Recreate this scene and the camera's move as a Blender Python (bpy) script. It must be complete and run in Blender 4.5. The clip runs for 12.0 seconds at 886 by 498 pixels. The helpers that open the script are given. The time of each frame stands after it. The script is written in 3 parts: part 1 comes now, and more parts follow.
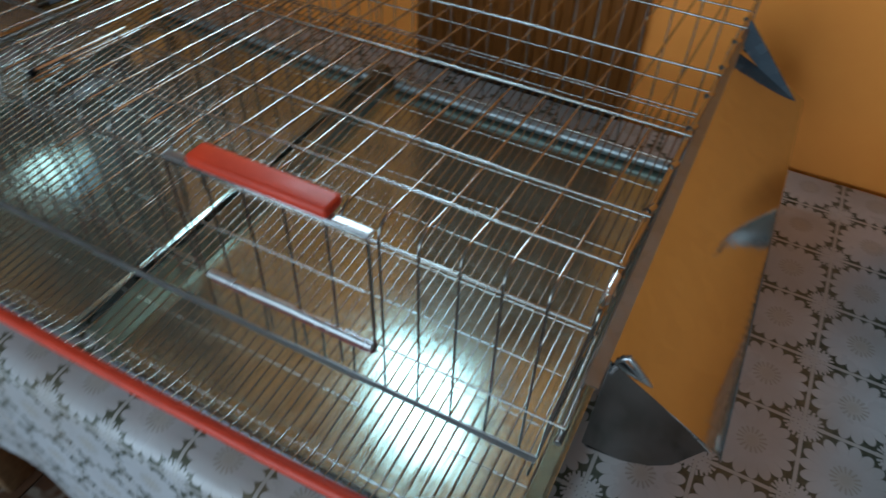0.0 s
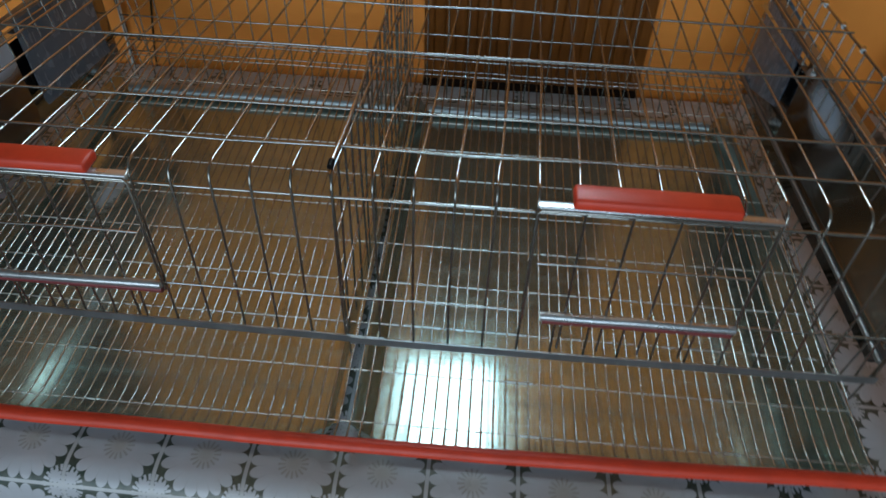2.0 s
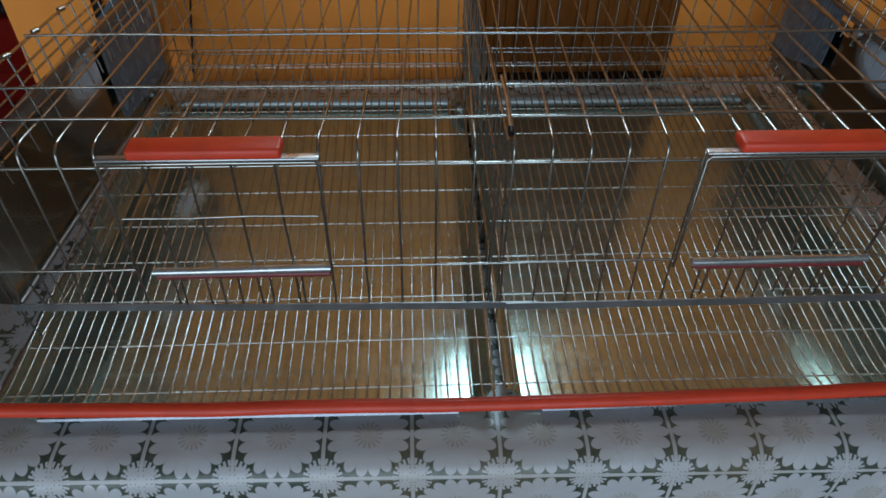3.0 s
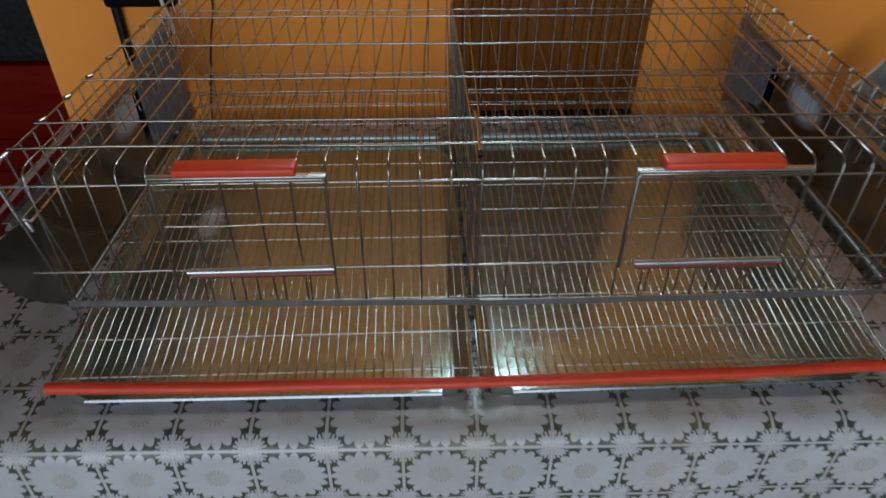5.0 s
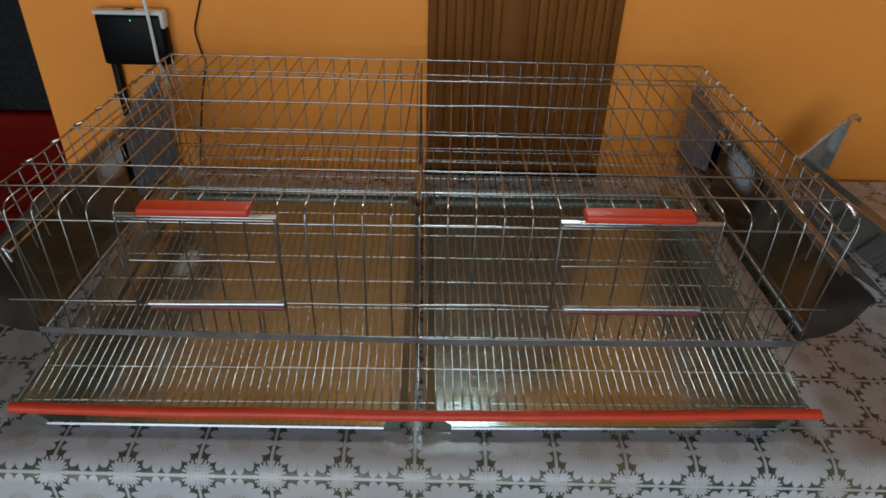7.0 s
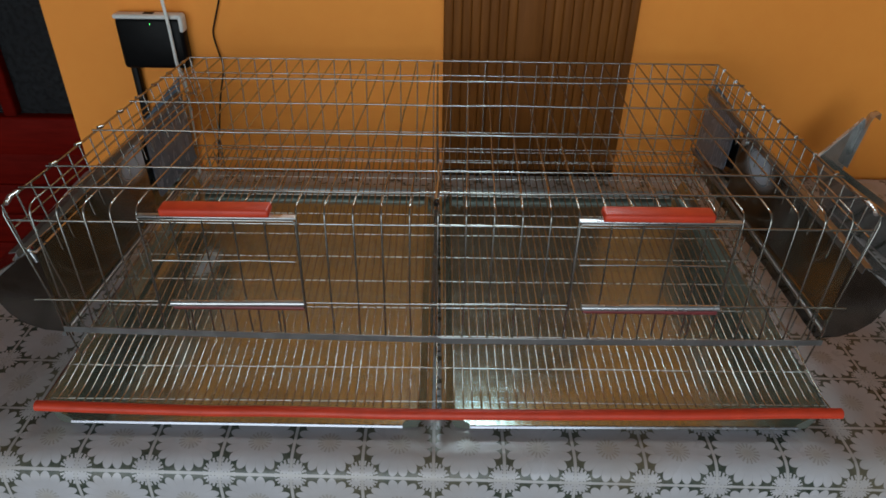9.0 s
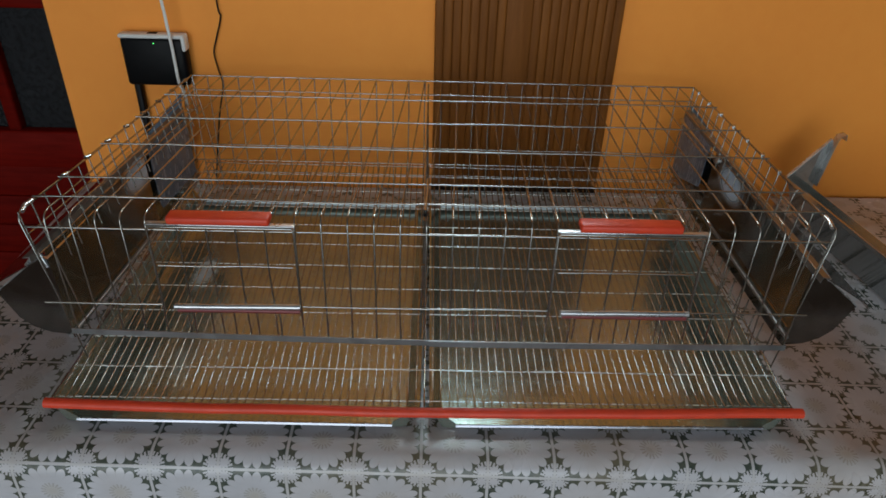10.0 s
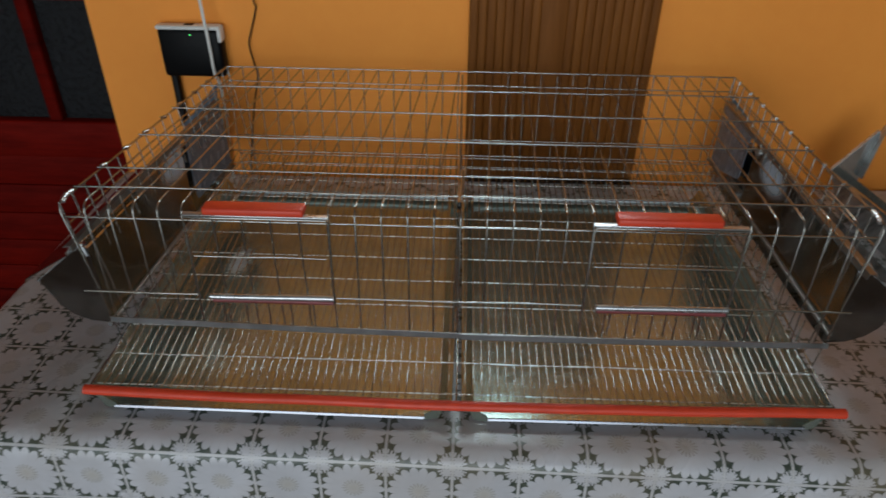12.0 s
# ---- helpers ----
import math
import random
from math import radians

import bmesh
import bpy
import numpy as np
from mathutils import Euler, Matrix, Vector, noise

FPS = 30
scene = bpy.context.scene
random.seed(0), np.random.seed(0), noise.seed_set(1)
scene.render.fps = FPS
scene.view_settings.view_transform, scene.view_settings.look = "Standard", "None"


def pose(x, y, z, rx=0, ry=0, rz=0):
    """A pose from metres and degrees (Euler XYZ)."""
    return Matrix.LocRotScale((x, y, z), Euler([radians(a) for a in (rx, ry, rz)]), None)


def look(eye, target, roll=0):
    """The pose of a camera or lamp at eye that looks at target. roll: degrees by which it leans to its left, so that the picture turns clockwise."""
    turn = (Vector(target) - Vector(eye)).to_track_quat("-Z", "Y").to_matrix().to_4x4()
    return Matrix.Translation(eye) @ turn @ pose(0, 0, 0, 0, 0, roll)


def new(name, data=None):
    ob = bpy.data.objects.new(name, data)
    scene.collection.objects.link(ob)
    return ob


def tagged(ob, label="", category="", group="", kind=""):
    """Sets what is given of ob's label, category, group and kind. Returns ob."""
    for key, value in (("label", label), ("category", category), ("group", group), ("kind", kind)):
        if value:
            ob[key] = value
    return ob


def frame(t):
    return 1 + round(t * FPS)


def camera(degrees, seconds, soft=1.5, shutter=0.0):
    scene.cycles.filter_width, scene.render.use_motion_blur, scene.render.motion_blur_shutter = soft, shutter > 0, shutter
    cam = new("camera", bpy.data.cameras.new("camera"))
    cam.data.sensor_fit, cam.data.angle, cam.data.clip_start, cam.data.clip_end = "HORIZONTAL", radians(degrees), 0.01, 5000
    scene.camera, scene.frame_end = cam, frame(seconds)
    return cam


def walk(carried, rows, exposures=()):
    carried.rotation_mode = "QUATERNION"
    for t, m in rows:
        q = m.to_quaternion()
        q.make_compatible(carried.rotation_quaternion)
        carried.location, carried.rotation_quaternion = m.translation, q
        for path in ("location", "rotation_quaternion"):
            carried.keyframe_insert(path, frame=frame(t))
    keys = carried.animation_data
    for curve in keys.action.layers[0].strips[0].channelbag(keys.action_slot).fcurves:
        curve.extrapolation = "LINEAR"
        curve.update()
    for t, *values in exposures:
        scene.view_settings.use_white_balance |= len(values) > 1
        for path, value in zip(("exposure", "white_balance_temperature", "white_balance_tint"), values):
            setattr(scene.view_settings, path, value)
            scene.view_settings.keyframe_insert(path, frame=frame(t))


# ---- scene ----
cam = camera(65.5, 12.0, 1.6, 0.85)

# the path: seconds, eye, target, roll
PATH = [
    (0, (0.4508, -0.2233, 0.4828), (-0.1803, 1.0524, -0.9222), 2.16),
    (0.5, (0.4218, -0.2058, 0.4841), (-0.0842, 1.1165, -0.9285), 0.53),
    (0.8, (0.3610, -0.2122, 0.4740), (-0.0573, 1.1297, -0.9487), -0.10),
    (1, (0.2882, -0.2224, 0.4652), (-0.0507, 1.1593, -0.9405), -0.63),
    (1.2, (0.2002, -0.2402, 0.4588), (-0.0107, 1.1931, -0.9201), 0.44),
    (1.5, (0.1305, -0.2810, 0.4754), (-0.0104, 1.1562, -0.9083), 1.96),
    (2, (0.1140, -0.3241, 0.4916), (0.0337, 1.1268, -0.8826), 2.21),
    (2.5, (0.0674, -0.3422, 0.4907), (0.0311, 1.1036, -0.8907), 0.11),
    (3, (-0.0392, -0.3707, 0.4799), (0.0394, 1.1142, -0.8577), 0.97),
    (5, (-0.0295, -0.4697, 0.5264), (0.0499, 1.0890, -0.7242), 0.69),
    (5.5, (0.0171, -0.5192, 0.5363), (0.0808, 1.0826, -0.6596), 2.05),
    (6, (0.0289, -0.5227, 0.5448), (0.0928, 1.1223, -0.5909), 1.76),
    (6.5, (0.0306, -0.5212, 0.5448), (0.0956, 1.1365, -0.5722), 1.91),
    (8.5, (0.0246, -0.5300, 0.5473), (0.0445, 1.1430, -0.5485), 1.64),
    (9, (0.0253, -0.5260, 0.5456), (0.0432, 1.1391, -0.5622), 1.03),
    (9.5, (0.0270, -0.5401, 0.5541), (0.0330, 1.1257, -0.5528), 0.82),
    (10, (0.0274, -0.5686, 0.5632), (0.0715, 1.1233, -0.5024), 1.91),
    (10.5, (0.0241, -0.5701, 0.5614), (0.0680, 1.1175, -0.5109), 2.16),
    (11, (0.0208, -0.5664, 0.5606), (0.0219, 1.1184, -0.5172), 1.78),
    (11.5, (0.0251, -0.5641, 0.5590), (0.0407, 1.1209, -0.5183), 1.90),
    (12, (0.0241, -0.5632, 0.5619), (-0.0193, 1.1130, -0.5283), 0.78),
]
walk(cam, [(t, look(e, g, r)) for t, e, g, r in PATH], [(0.0, 0.22, 5350, -3), (1.0, 0.1, 5400, -2), (2.0, 0.0, 5520, -1), (3.0, -0.06, 5600, 0), (5.0, 0.0, 6100, 4), (6.5, 0.03, 6270, 5), (12.0, 0.03, 6350, 6)])

# ---- light ----
world = bpy.data.worlds.new("room_air")
world.use_nodes = True
scene.world = world
sky = world.node_tree.nodes.new("ShaderNodeTexSky")
sky.sky_type, sky.sun_disc, sky.sun_elevation, sky.sun_rotation = "NISHITA", False, radians(35), radians(200)
world.node_tree.links.new(sky.outputs[0], world.node_tree.nodes["Background"].inputs[0])
world.node_tree.nodes["Background"].inputs[1].default_value = 0.08


def area_lamp(name, m, sx, sy, watts, colour):
    data = bpy.data.lights.new(name, "AREA")
    data.shape, data.size, data.size_y, data.energy, data.color = "RECTANGLE", sx, sy, watts, colour
    ob = new(name, data)
    ob.matrix_world = m
    return ob


# daylight through the window opposite the table
area_lamp("window_daylight", look((-0.42, -2.86, 0.26), (-0.20, 0.0, 0.30)), 2.7, 1.85, 45.0, (0.77, 0.885, 1.0))

# ---- materials ----


class Net:
    """A material's node tree, with arithmetic on sockets."""

    def __init__(self, name):
        self.mat = bpy.data.materials.new(name)
        self.mat.use_nodes = True
        self.tree = self.mat.node_tree
        self.bsdf = self.tree.nodes["Principled BSDF"]

    def node(self, kind, **values):
        n = self.tree.nodes.new(kind)
        for key, value in values.items():
            self.put(n.inputs[key.replace("_", " ")], value)
        return n

    def put(self, socket, value):
        if isinstance(value, bpy.types.NodeSocket):
            self.tree.links.new(value, socket)
        else:
            socket.default_value = value

    def math(self, op, a, b=0.0, c=0.0):
        n = self.tree.nodes.new("ShaderNodeMath")
        n.operation = op
        for socket, value in zip(n.inputs, (a, b, c)):
            self.put(socket, value)
        return n.outputs[0]

    def mix(self, fac, a, b):
        n = self.tree.nodes.new("ShaderNodeMix")
        n.data_type = "RGBA"
        self.put(n.inputs[0], fac)
        self.put(n.inputs[6], (*a, 1) if isinstance(a, tuple) else a)
        self.put(n.inputs[7], (*b, 1) if isinstance(b, tuple) else b)
        return n.outputs[2]

    def coords(self, scale=(1, 1, 1), kind="Object"):
        n = self.tree.nodes.new("ShaderNodeTexCoord")
        m = self.node("ShaderNodeMapping", Vector=n.outputs[kind], Scale=scale)
        return m.outputs[0]

    def noise(self, vec, scale, detail=4.0, rough=0.55):
        n = self.node("ShaderNodeTexNoise", Vector=vec, Scale=scale, Detail=detail, Roughness=rough)
        return n.outputs[0]

    def span(self, x, a, b, lo=0.0, hi=1.0):
        n = self.node("ShaderNodeMapRange")
        for key, value in zip((0, 1, 2, 3, 4), (x, a, b, lo, hi)):
            self.put(n.inputs[key], value)
        return n.outputs[0]

    def bump(self, height, strength=0.3, distance=0.001):
        n = self.node("ShaderNodeBump", Height=height, Strength=strength, Distance=distance)
        self.put(self.bsdf.inputs["Normal"], n.outputs[0])

    def set(self, **values):
        for key, value in values.items():
            if isinstance(value, tuple) and len(value) == 3:
                value = (*value, 1)
            self.put(self.bsdf.inputs[key.replace("_", " ")], value)
        return self.mat


def mat_wire(name, lo, hi, metal, r0, r1):
    n = Net(name)
    v = n.coords()
    a = n.noise(v, 35.0)
    col = n.mix(n.span(a, 0.35, 0.7), lo, hi)
    return n.set(Base_Color=col, Metallic=metal, Roughness=n.span(a, 0.3, 0.7, r1, r0))


def mat_sheet(name, lo, hi, r0, r1, metal=0.9, dents=0.25, scuff=None):
    """Galvanised sheet with spangle; a scuff is a pale worn spot at a place in the sheet's own plane."""
    n = Net(name)
    v = n.coords()
    spangle = n.node("ShaderNodeTexVoronoi", Vector=v, Scale=85.0).outputs["Color"]
    sep = n.node("ShaderNodeSeparateColor", Color=spangle).outputs[0]
    big = n.noise(v, 7.0, 3.0)
    streak = n.noise(n.coords((3, 60, 3)), 4.0, 3.0)
    fac = n.math("MULTIPLY_ADD", sep, 0.35, n.math("MULTIPLY", big, 0.65))
    col = n.mix(fac, lo, hi)
    n.bump(n.math("ADD", n.noise(v, 3.5, 2.0), n.math("MULTIPLY", streak, 0.05)), dents, 0.004)
    rough = n.span(n.math("MULTIPLY_ADD", sep, 0.3, streak), 0.3, 0.95, r0, r1)
    if scuff:
        d = n.node("ShaderNodeVectorMath", Vector=v)
        d.operation = "MULTIPLY_ADD"
        d.inputs[1].default_value = (1 / 0.019, 1 / 0.048, 0.0)
        d.inputs[2].default_value = (-scuff[0] / 0.019, -scuff[1] / 0.048, 0.0)
        m = n.node("ShaderNodeVectorMath", Vector=d.outputs[0])
        m.operation = "LENGTH"
        worn = n.span(n.math("MULTIPLY_ADD", n.noise(v, 90.0, 3.0), 0.9, m.outputs["Value"]), 1.5, 0.35)
        col = n.mix(worn, col, (0.66, 0.74, 0.86))
        metal = n.math("MULTIPLY_ADD", worn, -0.8, metal)
        rough = n.math("MULTIPLY_ADD", worn, 0.3, rough)
    return n.set(Base_Color=col, Metallic=metal, Roughness=rough)


def mat_plain(name, col, rough, vary=0.12, scale=25.0, bump=0.1, metallic=0.0, **more):
    n = Net(name)
    v = n.coords()
    a = n.noise(v, scale)
    dark = tuple(c * (1 - vary) for c in col)
    light = tuple(min(1.0, c * (1 + vary)) for c in col)
    n.bump(n.noise(v, scale * 14), bump, 0.0005)
    return n.set(Base_Color=n.mix(n.span(a, 0.3, 0.7), dark, light), Roughness=n.span(a, 0.3, 0.7, rough * 1.15, rough * 0.9), Metallic=metallic, **more)


def mat_wall():
    n = Net("orange_wall_paint")
    v = n.coords()
    a = n.noise(v, 2.2, 5.0)
    b = n.noise(v, 38.0, 4.0)
    fac = n.math("MULTIPLY_ADD", b, 0.3, n.math("MULTIPLY", a, 0.7))
    n.bump(n.math("MULTIPLY_ADD", n.noise(v, 420.0, 3.0), 0.6, b), 0.22, 0.0012)
    return n.set(Base_Color=n.mix(n.span(fac, 0.3, 0.7), (0.92, 0.300, 0.036), (0.98, 0.350, 0.047)), Roughness=0.72)


def mat_wood(name, dark, light, rough, grain_scale, axis_scale, piece=0.18, spec=0.5):
    n = Net(name)
    v = n.coords(axis_scale)
    g = n.noise(v, grain_scale, 8.0, 0.65)
    k = n.noise(n.coords(), 5.0, 3.0)
    rnd = n.tree.nodes.new("ShaderNodeObjectInfo").outputs["Random"]
    fac = n.math("ADD", n.math("MULTIPLY", g, 0.75), n.math("MULTIPLY_ADD", rnd, piece, n.math("MULTIPLY", k, 0.2)))
    n.bump(g, 0.35, 0.0012)
    return n.set(Base_Color=n.mix(n.span(fac, 0.35, 0.8), dark, light), Roughness=n.span(g, 0.3, 0.7, rough * 1.2, rough * 0.85), Specular_IOR_Level=spec)


def mat_cloth():
    """Printed vinyl: a scalloped medallion in each square, pale lines with green leaves between."""
    n = Net("printed_vinyl_tablecloth")
    uv = n.tree.nodes.new("ShaderNodeTexCoord").outputs["UV"]
    xyz = n.node("ShaderNodeSeparateXYZ", Vector=uv)
    half = [n.math("SUBTRACT", n.math("FRACT", xyz.outputs[i]), 0.5) for i in (0, 1)]
    ax, ay = (n.math("ABSOLUTE", h) for h in half)
    r = n.math("SQRT", n.math("ADD", n.math("MULTIPLY", half[0], half[0]), n.math("MULTIPLY", half[1], half[1])))
    th = n.math("ARCTAN2", half[1], half[0])
    lobe = n.math("ABSOLUTE", n.math("COSINE", n.math("MULTIPLY", th, 9.0)))
    edge = n.math("MULTIPLY_ADD", n.math("POWER", lobe, 0.70), 0.092, 0.390)
    flower = n.span(n.math("SUBTRACT", edge, r), -0.006, 0.006)
    dx, dy = n.math("SUBTRACT", 0.5, ax), n.math("SUBTRACT", 0.5, ay)
    # four small blossoms round each crossing, with dark specks between their petals
    rc = n.math("SQRT", n.math("ADD", n.math("MULTIPLY", dx, dx), n.math("MULTIPLY", dy, dy)))
    qx, qy = n.math("SUBTRACT", dx, 0.088), n.math("SUBTRACT", dy, 0.088)
    rq = n.math("SQRT", n.math("ADD", n.math("MULTIPLY", qx, qx), n.math("MULTIPLY", qy, qy)))
    petal = n.math("ABSOLUTE", n.math("COSINE", n.math("MULTIPLY", n.math("ARCTAN2", qy, qx), 4.0)))
    small = n.span(n.math("SUBTRACT", n.math("MULTIPLY_ADD", petal, 0.030, 0.056), rq), -0.005, 0.005)
    middle = n.span(n.math("SUBTRACT", 0.062, rc), -0.005, 0.005)
    twig = n.math("GREATER_THAN", n.math("SINE", n.math("MULTIPLY", n.math("ARCTAN2", dy, dx), 24.0)), -0.1)
    twig = n.math("MULTIPLY", twig, n.math("LESS_THAN", n.math("ABSOLUTE", n.math("SUBTRACT", rc, 0.195)), 0.032))
    corner = n.math("MAXIMUM", n.math("MAXIMUM", small, middle), twig)
    near = n.math("MINIMUM", dx, dy)
    line = n.span(near, 0.026, 0.018)
    # seeds and rays in the middle of each medallion
    ray = n.math("GREATER_THAN", n.math("SINE", n.math("MULTIPLY", th, 16.0)), 0.3)
    ray = n.math("MULTIPLY", ray, n.math("MULTIPLY", n.math("GREATER_THAN", r, 0.09), n.math("LESS_THAN", r, 0.17)))
    veins = n.math("MULTIPLY", n.span(lobe, 0.22, 0.0), n.span(r, 0.28, 0.42))
    v = n.coords()
    dirt = n.noise(v, 11.0, 5.0)
    fine = n.noise(v, 160.0, 4.0)
    ground = n.mix(n.span(fine, 0.3, 0.7), (0.026, 0.044, 0.034), (0.090, 0.098, 0.074))
    pale = n.mix(n.span(dirt, 0.3, 0.7), (0.445, 0.430, 0.445), (0.585, 0.568, 0.592))
    col = n.mix(flower, ground, pale)
    col = n.mix(n.math("MULTIPLY", n.math("MULTIPLY", veins, flower), 0.35), col, (0.22, 0.20, 0.17))
    col = n.mix(n.math("MULTIPLY", ray, 0.36), col, (0.16, 0.13, 0.07))
    col = n.mix(n.math("MULTIPLY", n.span(r, 0.17, 0.04), 0.35), col, (0.36, 0.29, 0.17))
    col = n.mix(corner, col, pale)
    col = n.mix(line, col, (0.51, 0.49, 0.49))
    # brown grime blotches, strengthened to paint in the orange wall's reflection
    col = n.mix(n.math("MULTIPLY", n.span(n.noise(v, 6.0, 4.0), 0.45, 0.72), 0.36), col, (0.29, 0.195, 0.105))
    n.bump(n.math("ADD", n.noise(v, 26.0, 3.0), n.math("MULTIPLY", fine, 0.15)), 0.25, 0.003)
    return n.set(Base_Color=col, Roughness=n.span(dirt, 0.3, 0.7, 0.36, 0.24))


WIRE = mat_wire("galvanised_wire", (0.34, 0.325, 0.295), (0.43, 0.412, 0.378), 0.97, 0.15, 0.23)
FLOOR_WIRE = mat_wire("galvanised_floor_wire", (0.33, 0.325, 0.29), (0.43, 0.425, 0.385), 0.97, 0.18, 0.27)
# floor cross wires: same galvanised wire, toned lighter to stand in for glints
GLINT_WIRE = mat_wire("glint_toned_cross_wire", (0.56, 0.54, 0.50), (0.70, 0.68, 0.63), 0.92, 0.22, 0.32)
TRAY_STEEL = mat_sheet("galvanised_tray_steel", (0.345, 0.392, 0.335), (0.475, 0.538, 0.462), 0.11, 0.20, 0.84, 0.07)
FEEDER_STEEL = mat_sheet("galvanised_feeder_steel", (0.30, 0.297, 0.28), (0.41, 0.406, 0.385), 0.08, 0.16, 1.0)
SCUFFED_STEEL = mat_sheet("scuffed_tray_steel", (0.345, 0.392, 0.335), (0.475, 0.538, 0.462), 0.11, 0.20, 0.84, 0.07, (-0.117, 0.284))
RIM_STEEL = mat_sheet("dull_tray_rim_steel", (0.33, 0.355, 0.37), (0.45, 0.475, 0.49), 0.32, 0.46, 0.75)
LIP_STEEL = mat_sheet("folded_lip_steel", (0.24, 0.25, 0.29), (0.36, 0.37, 0.42), 0.18, 0.32, 0.9)
SPARE_STEEL = mat_sheet("bright_feeder_steel", (0.44, 0.45, 0.43), (0.58, 0.59, 0.57), 0.10, 0.20, 0.85)
STRIP_STEEL = mat_sheet("dull_steel_strip", (0.20, 0.20, 0.20), (0.30, 0.30, 0.30), 0.34, 0.5)
CAP_STEEL = mat_sheet("scratched_cap_steel", (0.19, 0.178, 0.165), (0.28, 0.268, 0.25), 0.14, 0.22, 1.0)
LID_STEEL = mat_sheet("smooth_lid_steel", (0.42, 0.42, 0.41), (0.52, 0.52, 0.51), 0.05, 0.10, 0.97)
ZINC = mat_sheet("bright_zinc_plate", (0.44, 0.44, 0.45), (0.62, 0.62, 0.63), 0.22, 0.34, 0.85)
DULL_ZINC = mat_sheet("dull_zinc_plate", (0.055, 0.085, 0.125), (0.19, 0.24, 0.31), 0.18, 0.32, 0.30)


def mat_side_plate():
    """Smooth dark sheet; a soft whitish reflection is painted in towards one end."""
    n = Net("smooth_side_plate_steel")
    v = n.coords()
    a = n.noise(v, 6.0, 3.0)
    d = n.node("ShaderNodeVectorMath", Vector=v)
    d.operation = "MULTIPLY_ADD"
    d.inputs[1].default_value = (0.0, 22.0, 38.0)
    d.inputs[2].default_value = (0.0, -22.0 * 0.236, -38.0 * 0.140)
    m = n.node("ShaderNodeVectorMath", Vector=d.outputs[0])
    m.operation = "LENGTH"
    gleam = n.span(n.math("MULTIPLY_ADD", a, 0.7, m.outputs["Value"]), 1.35, 0.75)
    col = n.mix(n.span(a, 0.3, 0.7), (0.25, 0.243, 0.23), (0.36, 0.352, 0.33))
    return n.set(Base_Color=n.mix(gleam, col, (0.54, 0.62, 0.75)), Metallic=n.math("MULTIPLY_ADD", gleam, -0.55, 1.0), Roughness=n.math("MULTIPLY_ADD", gleam, 0.25, n.span(n.noise(v, 14.0, 4.0), 0.3, 0.7, 0.08, 0.17)))


PLATE_STEEL = mat_side_plate()
RED = mat_plain("red_plastic", (0.62, 0.047, 0.014), 0.46, 0.10, 60.0, 0.08)
DARKRED = mat_plain("dark_red_plastic", (0.16, 0.02, 0.022), 0.4, 0.15, 60.0, 0.08)
WALL = mat_wall()
PLASTER = mat_plain("cream_wall_paint", (0.29, 0.275, 0.235), 0.8, 0.05, 3.0, 0.2)
DUSKY = mat_plain("dark_wall_paint", (0.16, 0.12, 0.09), 0.7, 0.15, 3.0, 0.2)
CLOTH = mat_cloth()
BROWN = mat_wood("brown_ribbed_wood", (0.145, 0.046, 0.0065), (0.270, 0.091, 0.0135), 0.55, 9.0, (9, 9, 0.7), 0.10, 0.16)
DOORWOOD = mat_wood("red_stained_wood", (0.042, 0.0014, 0.0008), (0.16, 0.0048, 0.0019), 0.6, 7.0, (1.2, 6, 9), 0.20, 0.05)
TABLEWOOD = mat_wood("table_wood", (0.10, 0.05, 0.02), (0.22, 0.12, 0.05), 0.5, 7.0, (1, 8, 8))
DARKGLASS = mat_plain("dark_textured_glass", (0.006, 0.006, 0.007), 0.20, 0.9, 110.0, 1.6, 0.0, Specular_IOR_Level=0.20)
BLACK = mat_plain("black_plastic", (0.004, 0.004, 0.0045), 0.45, 0.2, 80.0, 0.15, 0.0, Specular_IOR_Level=0.12)
GAP_SHADE = mat_plain("gap_shade_brown", (0.016, 0.007, 0.003), 0.6, 0.3, 40.0, 0.2, 0.0, Specular_IOR_Level=0.1)
WHITE = mat_plain("white_plastic", (0.72, 0.71, 0.68), 0.4, 0.05, 80.0, 0.05)


def mat_floor_tile():
    """Dark brown glazed tile with pale curved veins."""
    n = Net("brown_floor_tile")
    v = n.coords()
    a = n.noise(v, 5.0, 4.0)
    vein = n.math("ABSOLUTE", n.math("SUBTRACT", n.noise(v, 9.0, 2.0), 0.5))
    col = n.mix(n.span(a, 0.3, 0.7), (0.040, 0.017, 0.008), (0.095, 0.042, 0.018))
    col = n.mix(n.span(vein, 0.030, 0.008), col, (0.17, 0.13, 0.10))
    n.bump(n.noise(v, 60.0), 0.1, 0.0008)
    return n.set(Base_Color=col, Roughness=n.span(a, 0.3, 0.7, 0.75, 0.6), Specular_IOR_Level=0.2)


FLOORTILE = mat_floor_tile()
GROUT = mat_plain("floor_grout", (0.07, 0.05, 0.035), 0.85, 0.2, 30.0, 0.3)


def glow(name, col, strength):
    n = Net(name)
    return n.set(Base_Color=(0.8, 0.8, 0.8), Emission_Color=col, Emission_Strength=strength)


LED = glow("green_led", (0.05, 1.0, 0.1), 3.0)
LAMP_GLOW = glow("lamp_diffuser", (0.74, 0.92, 1.0), 17.0)

# ---- building helpers ----


def thing(name, label, category, m=None, group="", kind=""):
    ob = new(name)
    ob.empty_display_size = 0.05
    if m is not None:
        ob.matrix_world = m
    return tagged(ob, label, category, group, kind)


